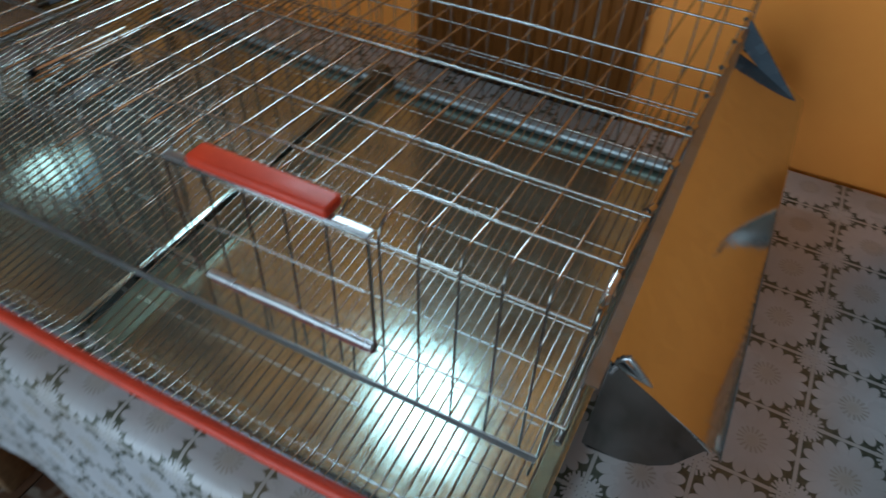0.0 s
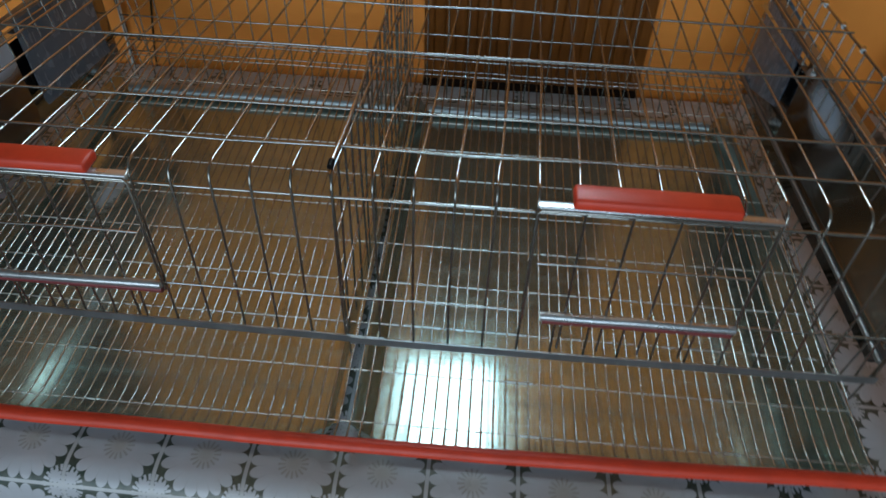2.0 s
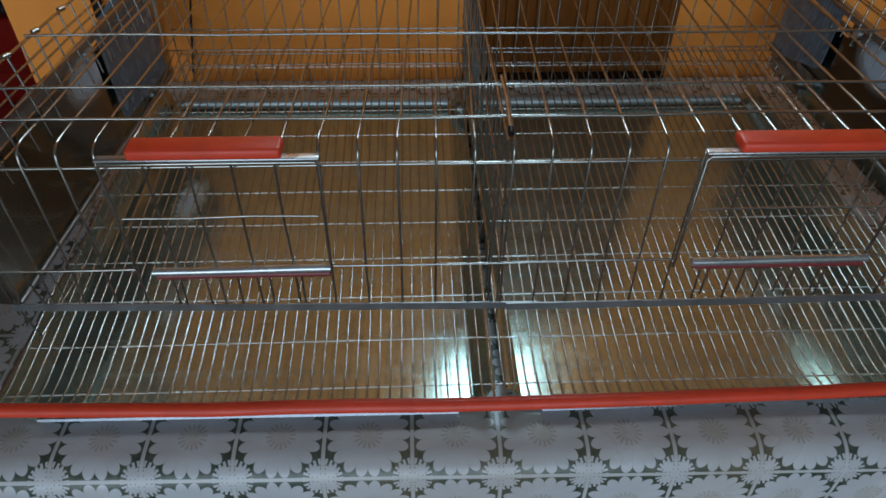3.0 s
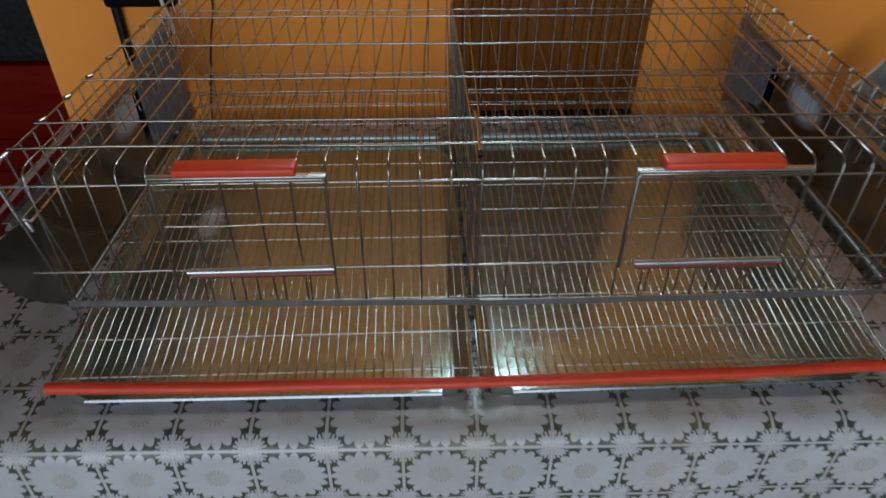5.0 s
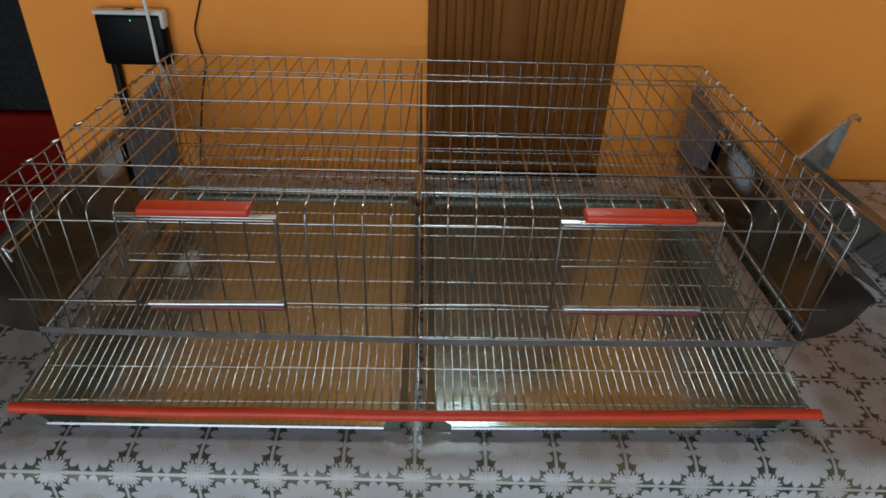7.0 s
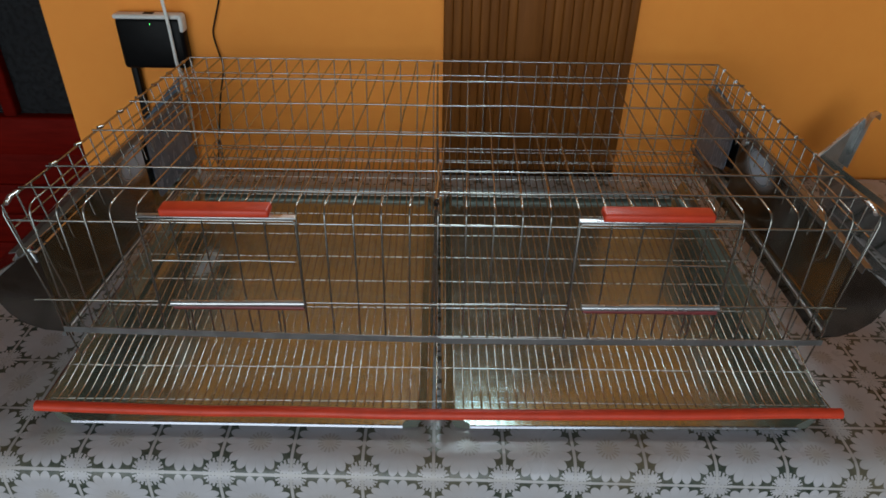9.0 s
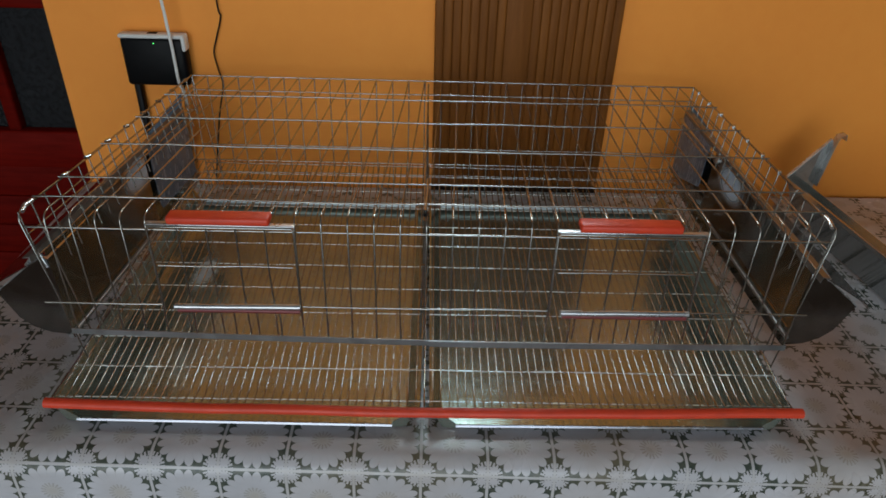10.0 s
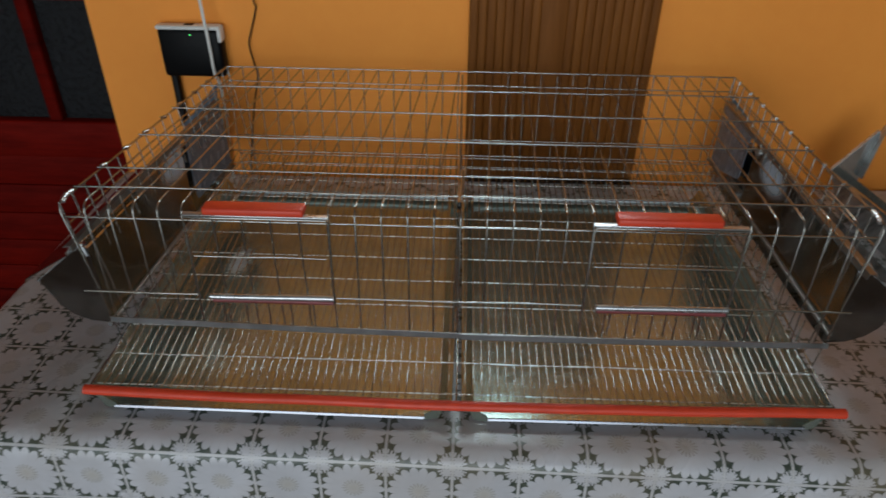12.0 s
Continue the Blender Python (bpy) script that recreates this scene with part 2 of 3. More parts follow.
def part(name, bm, material, parent=None, label="", smooth=True):
    mesh = bpy.data.meshes.new(name)
    bm.normal_update()
    bm.to_mesh(mesh)
    bm.free()
    mesh.materials.append(material)
    if smooth:
        mesh.polygons.foreach_set("use_smooth", [True] * len(mesh.polygons))
        mesh.set_sharp_from_angle(angle=radians(62))
    ob = new(name, mesh)
    ob.parent = parent
    return tagged(ob, label)


def add_box(bm, x0, x1, y0, y1, z0, z1, bevel=0.0):
    made = bmesh.ops.create_cube(bm, size=1.0, matrix=Matrix.Translation(((x0 + x1) / 2, (y0 + y1) / 2, (z0 + z1) / 2)) @ Matrix.Diagonal((x1 - x0, y1 - y0, z1 - z0, 1)))
    if bevel > 0:
        edges = list({e for v in made["verts"] for e in v.link_edges})
        bmesh.ops.bevel(bm, geom=edges, offset=bevel, segments=2, profile=0.5, affect="EDGES")
    return bm


def box(*a, bevel=0.0):
    return add_box(bmesh.new(), *a, bevel=bevel)


def add_tube(bm, points, radius, sides=8):
    """A round wire through the points, capped."""
    pts = [Vector(p) for p in points]
    rings = []
    up = None
    for i, p in enumerate(pts):
        a = pts[max(i - 1, 0)]
        b = pts[min(i + 1, len(pts) - 1)]
        d = (b - a).normalized()
        if up is None:
            up = Vector((0, 0, 1)) if abs(d.z) < 0.9 else Vector((0, 1, 0))
        side = d.cross(up).normalized()
        up = side.cross(d).normalized()
        rings.append([bm.verts.new(p + radius * (math.cos(k * math.tau / sides) * side + math.sin(k * math.tau / sides) * up)) for k in range(sides)])
    for r0, r1 in zip(rings, rings[1:]):
        for k in range(sides):
            bm.faces.new((r0[k], r0[(k + 1) % sides], r1[(k + 1) % sides], r1[k]))
    bm.faces.new(rings[0][::-1])
    bm.faces.new(rings[-1])
    return bm


def tube(points, radius, sides=8):
    return add_tube(bmesh.new(), points, radius, sides)


def wavy(a, b, n, amount, rng):
    """A nearly straight line from a to b with small bends."""
    a, b = Vector(a), Vector(b)
    out = []
    for i in range(n + 1):
        f = i / n
        p = a.lerp(b, f)
        if 0 < i < n:
            p += Vector((rng.uniform(-1, 1), rng.uniform(-1, 1), rng.uniform(-1, 1))) * amount
        out.append(p)
    return out


def add_sheet(bm, outline, thickness, close=False):
    """Bent sheet: outline is a list of rows of points, each row a line across the sheet; thickness along the normals."""
    rows = [[Vector(p) for p in row] for row in outline]
    top = [[bm.verts.new(p) for p in row] for row in rows]
    for r0, r1 in zip(top, top[1:]):
        for k in range(len(r0) - 1):
            bm.faces.new((r0[k], r0[k + 1], r1[k + 1], r1[k]))
    return bm


def thicken(bm, thickness):
    bm.normal_update()
    bmesh.ops.solidify(bm, geom=list(bm.faces), thickness=thickness)
    return bm


# ---- the room ----
TURN = 0.3                       # the wall and table stand a trifle askew to the cage
ROOM = pose(0.0, 0.533, 0.0, 0, 0, TURN)
FLOOR_Z, CEIL_Z = -0.75, 1.75
X0, X1, Y0 = -2.0, 1.55, -3.45   # in the room's own axes, back wall at y = 0
T = 0.12
DOOR_X0, DOOR_X1, DOOR_TOP = -1.38, -0.5696, 1.30


def room_part(name, bm, material, label, category):
    ob = part(name, bm, material, None, label, smooth=False)
    ob.matrix_world = ROOM
    return tagged(ob, label, category, "", "structure")


floor = room_part("floor", box(X0 - T, X1 + T, Y0 - T, T + 0.1, FLOOR_Z - 0.1, FLOOR_Z - 0.004), GROUT, "dark grouted floor under the table", "floor")
tile_mesh = None
for i in range(12):
    for j in range(12):
        tx, ty = X0 + 0.02 + 0.300 * i, -0.02 - 0.300 * j
        if tile_mesh is None:
            piece = part("floor_tile", box(-0.148, 0.148, -0.148, 0.148, -0.006, 0.0, bevel=0.002), FLOORTILE, floor)
            tile_mesh = piece.data
        else:
            piece = new("floor_tile", tile_mesh)
            piece.parent = floor
        piece.location = (tx + 0.15, ty - 0.15, FLOOR_Z + 0.001)
room_part("ceiling", box(X0 - T, X1 + T, Y0 - T, T + 0.1, CEIL_Z, CEIL_Z + 0.1), PLASTER, "plain cream painted ceiling", "ceiling")
room_part("wall_north", box(DOOR_X1, X1 + T, 0, T, FLOOR_Z, CEIL_Z), WALL, "smooth orange painted wall behind the table", "wall")
room_part("wall_north_left", box(X0 - T, DOOR_X0, 0, T, FLOOR_Z, CEIL_Z), WALL, "smooth orange painted wall beside the door", "wall")
room_part("wall_north_lintel", box(DOOR_X0, DOOR_X1, 0, T, DOOR_TOP, CEIL_Z), WALL, "orange painted wall over the door", "wall")
room_part("wall_east", box(X1, X1 + T, Y0, 0, FLOOR_Z, CEIL_Z), PLASTER, "plain cream side wall by the table", "wall")
room_part("wall_west", box(X0 - T, X0, Y0, 0, FLOOR_Z, CEIL_Z), PLASTER, "plain cream side wall", "wall")
WX0, WX1, WZ0, WZ1 = -1.96, 1.50, -0.60, 1.70
bm = bmesh.new()
for b in ((X0 - T, WX0, FLOOR_Z, CEIL_Z), (WX1, X1 + T, FLOOR_Z, CEIL_Z), (WX0, WX1, FLOOR_Z, WZ0), (WX0, WX1, WZ1, CEIL_Z)):
    add_box(bm, b[0], b[1], Y0 - T, Y0, b[2], b[3])
room_part("wall_south", bm, DUSKY, "dark painted wall with the window opening", "wall")

# door with dark glass at the end of the orange wall
door = tagged(new("door_1"), "closed red-stained wooden door with dark glass panes", "door", "", "structure")
door.matrix_world = ROOM @ pose(0, 0.05, 0)
rng = random.Random(4)
dx0, dx1 = DOOR_X0, DOOR_X1
G0, G1 = 0.0777, 1.18             # glass from and to, above the table's level
STEP = 0.005
part("stile", box(dx1 - STEP, dx1, -0.02, 0.03, FLOOR_Z, DOOR_TOP, bevel=0.003), DOORWOOD, door)
part("stile", box(dx0, dx0 + 0.10, -0.02, 0.03, FLOOR_Z, DOOR_TOP, bevel=0.003), DOORWOOD, door)
part("rail", box(dx0 + 0.10, dx1 - STEP, -0.02, 0.03, G1, DOOR_TOP, bevel=0.003), DOORWOOD, door)
part("rail", box(dx0 + 0.10, dx1 - STEP, -0.02, 0.03, G0 - 0.07, G0, bevel=0.004), DOORWOOD, door)
z = G0 - 0.07
while z > FLOOR_Z + 0.02:
    z1 = max(z - 0.062, FLOOR_Z + 0.002)
    part("board", box(dx0 + 0.10, dx1 - STEP, -0.012, 0.02, z1 + 0.0007, z - 0.0007, bevel=0.0025), DOORWOOD, door)
    z = z1
BARS_X = (-0.6937, -0.86, -1.00, -1.14)
for gx in BARS_X:
    part("glazing_bar", box(gx - 0.011, gx + 0.011, -0.018, 0.02, G0, G1, bevel=0.004), DOORWOOD, door)
PANE_Z = [G0, 0.296, 0.500, 0.722, 0.944, G1]
for c, d in zip(PANE_Z, PANE_Z[1:]):
    xs = [dx1 - STEP, *BARS_X, dx0 + 0.10]
    for b1, a1 in zip(xs, xs[1:]):
        part("pane", box(a1, b1, 0.0, 0.006, c, d), DARKGLASS, door, "dark textured glass")
    if d < G1:
        for b1, a1 in zip(xs, xs[1:]):
            part("glazing_bar", box(a1 + 0.0112, b1 - 0.0112, -0.016, -0.0005, d - 0.011, d + 0.011, bevel=0.004), DOORWOOD, door)

# ribbed brown wood panel on the wall
panel = tagged(new("wood_panel"), "dark brown vertically ribbed wooden panel fixed to the orange wall", "panel")
panel.matrix_world = ROOM @ pose(0.0318, 0, 0)
PANEL_W = 0.2898
part("backing", box(0.0, PANEL_W, -0.010, -0.001, -0.10, 0.52), BROWN, panel)
edges = [0.0137 * k for k in range(9)] + [0.1500 + 0.0141 * k for k in range(11)]
for x0, x1 in zip(edges, edges[1:]):
    wide = x1 - x0 > 0.03
    h = 0.0026 if wide else rng.uniform(0.0028, 0.0034)
    part("rib", box(x0 + 0.0003, x1 - 0.0003, -0.010 - h, -0.0102, 0.0125, 0.52, bevel=0.0010 if wide else 0.0018), BROWN, panel)
# dark strip added in place of the shaded gap below the boards
part("gap_shade_strip", box(-0.001, PANEL_W + 0.001, -0.0125, -0.0102, -0.05, 0.0120, bevel=0.001), GAP_SHADE, panel, "dark strip standing in for the shaded gap under the boards")

# wall lamp on a short arm above the wood
lamp = tagged(new("wall_lamp"), "white wall lamp with a glowing cool diffuser on a short arm", "lamp")
lamp.matrix_world = ROOM @ pose(0.092, 0, 0.702)
part("backplate", box(-0.045, 0.045, -0.014, -0.001, -0.045, 0.045, bevel=0.004), WHITE, lamp)
part("arm", tube([(0, -0.012, 0.0), (0, -0.040, 0.004), (0, -0.072, 0.0)], 0.010, 10), WHITE, lamp)
part("housing", box(-0.088, 0.088, -0.088, -0.070, -0.160, 0.160, bevel=0.006), WHITE, lamp)
part("diffuser", box(-0.081, 0.081, -0.112, -0.088, -0.153, 0.153, bevel=0.010), LAMP_GLOW, lamp, "glowing white diffuser")

# ---- table and cloth ----
TBX0, TBX1, TBY0, TBY1 = -0.585, 1.05, -0.092, 0.529
table = thing("dining_table", "wooden table hidden under a patterned vinyl tablecloth", "table")
part("tabletop", box(TBX0 + 0.012, TBX1 - 0.012, TBY0 + 0.012, TBY1 - 0.012, -0.032, -0.003, bevel=0.003), TABLEWOOD, table)
for lx in (TBX0 + 0.06, TBX1 - 0.06):
    for ly in (TBY0 + 0.06, TBY1 - 0.06):
        part("leg", box(lx - 0.03, lx + 0.03, ly - 0.03, ly + 0.03, FLOOR_Z, -0.032, bevel=0.004), TABLEWOOD, table)

TILE_X, TILE_Y = 0.0696, 0.0720
PHASE_X, PHASE_Y = -0.3930, -0.0240


def cloth_mesh():
    """The cloth: flat on the table, rolled over its edges and hanging with slight folds."""
    rr, drop = 0.024, 0.25
    back_drop = 0.05

    def profile(s, lo, hi, drop_lo, drop_hi):
        """Arc length s (0 at lo edge's start of bend) to position and sag."""
        quarter = rr * math.pi / 2
        if s < lo + rr:
            d = lo + rr - s
            if d < quarter:
                a = d / rr
                return lo + rr - rr * math.sin(a), -rr * (1 - math.cos(a)), 0.0
            return lo, -rr - (d - quarter), d - quarter
        rh = rr if drop_hi == drop else 0.004
        if s > hi - rh:
            d = s - (hi - rh)
            if d < rh * math.pi / 2:
                a = d / rh
                return hi - rh + rh * math.sin(a), -rh * (1 - math.cos(a)), 0.0
            return hi, -rh - (d - rh * math.pi / 2), d - rh * math.pi / 2
        return s, 0.0, 0.0

    def steps(lo, hi, drop_lo, drop_hi, n):
        q = rr * math.pi / 2
        out = list(np.linspace(lo + rr - q - drop_lo, lo + rr - q, 7)[:-1])
        out += list(np.linspace(lo + rr - q, lo + rr, 6)[:-1])
        rh = rr if drop_hi == drop else 0.004
        end = hi - rh + rh * math.pi / 2
        out += list(np.linspace(lo + rr, hi - rh, n))
        out += list(np.linspace(hi - rh, end, 6)[1:])
        out += list(np.linspace(end, end + drop_hi, 5)[1:])
        return out

    us = steps(TBX0, TBX1, drop, drop, 90)
    vs = steps(TBY0, TBY1, drop, back_drop, 36)
    bm = bmesh.new()
    layer = bm.loops.layers.uv.new("cloth")
    grid = []
    for v in vs:
        row = []
        py, zy, hy = profile(v, TBY0, TBY1, drop, back_drop)
        for u in us:
            px, zx, hx = profile(u, TBX0, TBX1, drop, drop)
            wave = 0.006 * math.sin(u * 11 + 0.6) + 0.004 * math.sin(u * 27 + 2.0)
            off = -wave * min(1.0, hy / 0.25) - 0.004 * min(1.0, hy / 0.1)
            dent = 0.0007 * noise.noise((u * 14, v * 14, 0.0)) if hy == 0 and hx == 0 else 0.0
            vert = bm.verts.new((px + (0.015 * hx / 0.2 if px > 0 else -0.015 * hx / 0.2), py + (off if v < 0.1 else 0.0), zy + zx + dent))
            row.append((vert, ((u - PHASE_X) / TILE_X, (v + 0.019 * u - PHASE_Y) / TILE_Y)))
        grid.append(row)
    for r0, r1 in zip(grid, grid[1:]):
        for k in range(len(us) - 1):
            corners = (r0[k], r0[k + 1], r1[k + 1], r1[k])
            f = bm.faces.new([c[0] for c in corners])
            for loop, c in zip(f.loops, corners):
                loop[layer].uv = c[1]
    return bm


cloth = part("tablecloth", cloth_mesh(), CLOTH)
tagged(cloth, "beige vinyl tablecloth printed with white medallions and green leaves", "tablecloth")

# ---- trays under the cage ----
TRAY_W, TRAY_D = 0.386, 0.490


def tray(m, base_steel):
    t = thing("dropping_tray", "shallow galvanised steel tray lying on the tablecloth under the cage", "tray", m, "trays under the cage")
    w, d = TRAY_W / 2, TRAY_D
    wb = w - 0.012
    bm = bmesh.new()
    nx, ny = 12, 16
    rows = []
    for j in range(ny + 1):
        y = d * j / ny
        rows.append([(-wb + 2 * wb * i / nx, y, 0.002 + 0.0006 * math.sin(3.1 * i / nx * 2) * math.sin(math.pi * j / ny)) for i in range(nx + 1)])
    add_sheet(bm, rows, 0.001)
    part("base", bm, base_steel, t)
    for s in (-1, 1):
        rows = [[(s * wb, 0.000, 0.002), (s * wb, d, 0.002)], [(s * w, 0.000, 0.0280), (s * w, d, 0.0280)],
                [(s * (w + 0.0030), 0.002, 0.0265), (s * (w + 0.0030), d, 0.0265)]]
        part("side_wall", thicken(add_sheet(bmesh.new(), rows, 0.001), 0.0008), TRAY_STEEL, t)
        # folded corner piece beside the lip
        rows = [[(s * wb, 0.000, 0.002), (s * (w - 0.001), 0.000, 0.0265)], [(s * (w - 0.026), -0.002, 0.002), (s * (w - 0.026), -0.003, 0.010)]]
        part("corner_fold", thicken(add_sheet(bmesh.new(), rows, 0.001), 0.0008), TRAY_STEEL, t)
    f = w - 0.026
    rows = [[(-f, 0, 0.002), (f, 0, 0.002)], [(-f, -0.005, 0.009), (f, -0.005, 0.009)], [(-f, -0.0063, 0.0095), (f, -0.0063, 0.0095)], [(-f, -0.0069, 0.0080), (f, -0.0069, 0.0080)]]
    part("front_lip", thicken(add_sheet(bmesh.new(), rows, 0.001), 0.0008), LIP_STEEL, t)
    g = wb - 0.004
    part("rolled_back_edge", tube([(-g, d - 0.009, 0.0105), (-g / 3, d - 0.0095, 0.0108), (g / 3, d - 0.009, 0.0105), (g, d - 0.009, 0.0105)], 0.0075, 14), RIM_STEEL, t)
    for s in (-1, 1):
        part("corner_tab", tube([(s * (w - 0.030), d - 0.0125, 0.0175), (s * (w - 0.0275), d - 0.0105, 0.0195), (s * (w - 0.025), d - 0.0125, 0.0175)], 0.0024, 10), ZINC, t, "bright folded corner tab")
    return t


tray(pose(-0.1740, -0.0385, 0.0015, 0, 0, -0.5), SCUFFED_STEEL)
tray(pose(0.2280, -0.0385, 0.0015, 0, 0, 0.4), TRAY_STEEL)

# ---- the wire cage ----
CX0, CX1, CD, CH = -0.3610, 0.4235, 0.450, 0.2100
LIFT = 0.0245                    # the cage stands on its feeders and floor rim above the cloth
LEFT_X = [-0.101 - 0.0236 * k for k in range(1, 12)][::-1]
MID_X = [-0.101 + 0.0254 * k for k in range(11)]
RIGHT_X = [0.153 + 0.0246 * k for k in range(1, 12)]
WIRE_X = LEFT_X + MID_X + RIGHT_X


def gx(x, y):
    """Across the cage: the sides drift a little to the right towards the back."""
    return x + (y / CD) * (0.028 - 0.022 * (x - CX0) / (CX1 - CX0))


DIV_X = 0.0235
R = 0.00092
rng = random.Random(11)
cage = thing("laying_cage", "galvanised wire laying cage with two doors and an egg roll-out floor", "cage", pose(0, 0, LIFT))


def wires(parent, lines, radius=R, bends=4, wobble=0.0006):
    for a, b in lines:
        part("wire", tube(wavy(a, b, bends, wobble, rng), radius, 6), WIRE, parent)


def top_z(y):
    return CH - 0.030 * max(0.0, y - 0.02)


# top and front: long wires bent over the front edge
top = part("top_and_front_panel", tube([(CX0, 0.003, 0.1945), (CX1, 0.003, 0.1945)], R * 1.2, 8), WIRE, cage)
DOORS = ((-0.240, -0.101), (0.153, 0.297))
for k, x in enumerate(WIRE_X):
    jig = rng.uniform(-0.0008, 0.0008)
    in_door = any(a + 0.004 < x < b - 0.004 for a, b in DOORS)
    pts = [(gx(x, CD) + jig, CD, top_z(CD))]
    pts += [(gx(x, CD - 0.1 * i) + jig + rng.uniform(-0.0008, 0.0008), CD - 0.1 * i, top_z(CD - 0.1 * i) + rng.uniform(-0.0012, 0.0008)) for i in (1, 2, 3, 4)]
    pts += [(x, 0.014, CH), (x, 0.007, CH - 0.0008), (x, 0.003, CH - 0.0040), (x, 0.0015, CH - 0.0095)]
    if not in_door:
        lean = 0.018 if k == 0 else -0.012 if k == len(WIRE_X) - 1 else 0.0
        pts += [(x + lean * 0.8 + rng.uniform(-0.001, 0.001), 0.001, 0.107), (x + lean, 0.0, 0.062)]
    else:
        part("wire", tube([(x, 0.002, 0.104), (x, 0.0, 0.062)], R, 6), WIRE, top)
    part("wire", tube(pts, R, 6), WIRE, top)
for y in (0.354, 0.263, 0.172, 0.080, 0.034):
    zc = top_z(y) + R * 1.8
    part("wire", tube(wavy((gx(CX0, y) - 0.002, y, zc), (gx(CX1, y) + 0.002, y, zc), 10, 0.0008, rng), R * 1.05, 6), WIRE, top)
for a, b in ((CX0, DOORS[0][0]), (DOORS[0][1], DOORS[1][0]), (DOORS[1][1], CX1)):
    part("wire", tube(wavy((a, -0.001, 0.108), (b, -0.001, 0.108), 4, 0.0006, rng), R * 1.1, 6), WIRE, top)
for a, b, dz in ((-0.342, 0.055, 0.0), (0.030, 0.412, 0.0016)):
    za, zb = (0.0690, 0.0600) if dz == 0 else (0.0605, 0.0630)
    rows = [[(a, -0.0030 - dz, za), ((a + b) / 2, -0.0030 - dz, (za + zb) / 2 - 0.001), (b, -0.0030 - dz, zb)],
            [(a, -0.0030 - dz, za + 0.0068), ((a + b) / 2, -0.0030 - dz, (za + zb) / 2 + 0.0058), (b, -0.0030 - dz, zb + 0.0068)]]
    part("bottom_strip", thicken(add_sheet(bmesh.new(), rows, 0.001), 0.0012), STRIP_STEEL, cage, "dull grey steel strip")

# back panel
back = part("back_panel", tube([(gx(CX0, CD), CD, top_z(CD)), (gx(CX1, CD), CD, top_z(CD))], R * 1.2, 8), WIRE, cage)
wires(back, [((gx(x, CD), CD, top_z(CD)), (gx(x, CD) + rng.uniform(-0.002, 0.002), CD - 0.006, 0.003)) for x in WIRE_X])
wires(back, [((gx(CX0, CD), CD - 0.0022, z), (gx(CX1, CD), CD - 0.0022, z)) for z in (0.176, 0.087, 0.055, 0.040)], R, 10)

# side panels, leaning in towards the foot
for sx, lean in ((CX0, 0.024), (CX1, -0.016)):
    def side_x(y, z):
        return gx(sx, y) + lean * (CH - z) / (CH - 0.03)
    side = part("side_panel", tube([(sx, 0.010, CH - 0.001), (side_x(CD, CH), CD, top_z(CD))], R * 1.3, 8), WIRE, cage)
    wires(side, [((side_x(y, CH), y + 0.002, top_z(y)), (side_x(y, 0.135), y, 0.135)) for y in [0.002 + 0.0223 * i for i in range(21)]], R, 3)
    wires(side, [((side_x(0, z), 0.004, z), (side_x(CD, z), CD, z - 0.012 * z / CH)) for z in (0.1860, 0.1620, 0.034)], R, 8)
    wires(side, [((side_x(y, 0.14), y, 0.140), (side_x(y, 0.034), y, 0.033)) for y in (0.002, 0.0243, CD - 0.002)], R, 3)
    wires(side, [((side_x(y, 0.060), y, 0.060), (side_x(y, 0.030), y - 0.001, 0.030)) for y in [0.0466 + 0.0223 * i for i in range(18)]], R, 2)
    part("corner_sleeve", tube([(side_x(0.028, CH), 0.028, CH), (sx, 0.018, CH + 0.0002), (sx, 0.010, CH - 0.0026)], 0.0023, 10), ZINC, side, "bright corner sleeve")
    for i in range(8):
        y = 0.086 + 0.0480 * i
        part("clip", tube([(side_x(y, CH) - 0.0012, y, top_z(y)), (side_x(y, CH) + 0.0012, y + 0.006, top_z(y + 0.006))], 0.0024, 8), WIRE, side)

# partition in the middle
divider = part("partition_panel", tube([(DIV_X, 0.012, CH - 0.005), (DIV_X, CD - 0.004, top_z(CD) - 0.004)], R * 1.3, 8), WIRE, cage)
wires(divider, [((DIV_X, 0.012 + 0.0229 * i, top_z(0.012 + 0.0229 * i) - 0.004), (DIV_X + rng.uniform(-0.003, 0.003), 0.010 + 0.0229 * i, 0.030)) for i in range(20)], R, 3)
wires(divider, [((DIV_X, 0.008, z), (DIV_X, CD - 0.006, z)) for z in (0.155, 0.105, 0.060)], R, 8)


# a cut wire end left standing over the partition
cut = part("cut_wire_end", tube([(DIV_X + 0.003, 0.090, top_z(0.09) + 0.003), (DIV_X + 0.003, 0.058, top_z(0.06) + 0.0035), (DIV_X + 0.001, 0.016, top_z(0.02) + 0.003)], 0.0016, 8), WIRE, cage, "cut wire end")
part("tip", tube([(DIV_X + 0.001, 0.016, top_z(0.02) + 0.003), (DIV_X + 0.0008, 0.010, top_z(0.02) + 0.002)], 0.0022, 8), BLACK, cut, "dark tip")

# sloping floor that runs out under the front
FX0, FX1 = -0.349, 0.411


def floor_z(y):
    """Sloping down to the front, then curling up to the red edge."""
    return 0.0235 + 0.085 * (y + 0.035) if y > -0.035 else 0.0235 + 4.8 * (y + 0.035) ** 2


def bar_y(x):
    """The red front edge bows out a little in the middle."""
    f = (x - FX0) / (FX1 - FX0)
    return -0.0655 - 0.024 * f * (1 - f) + 0.001 * f


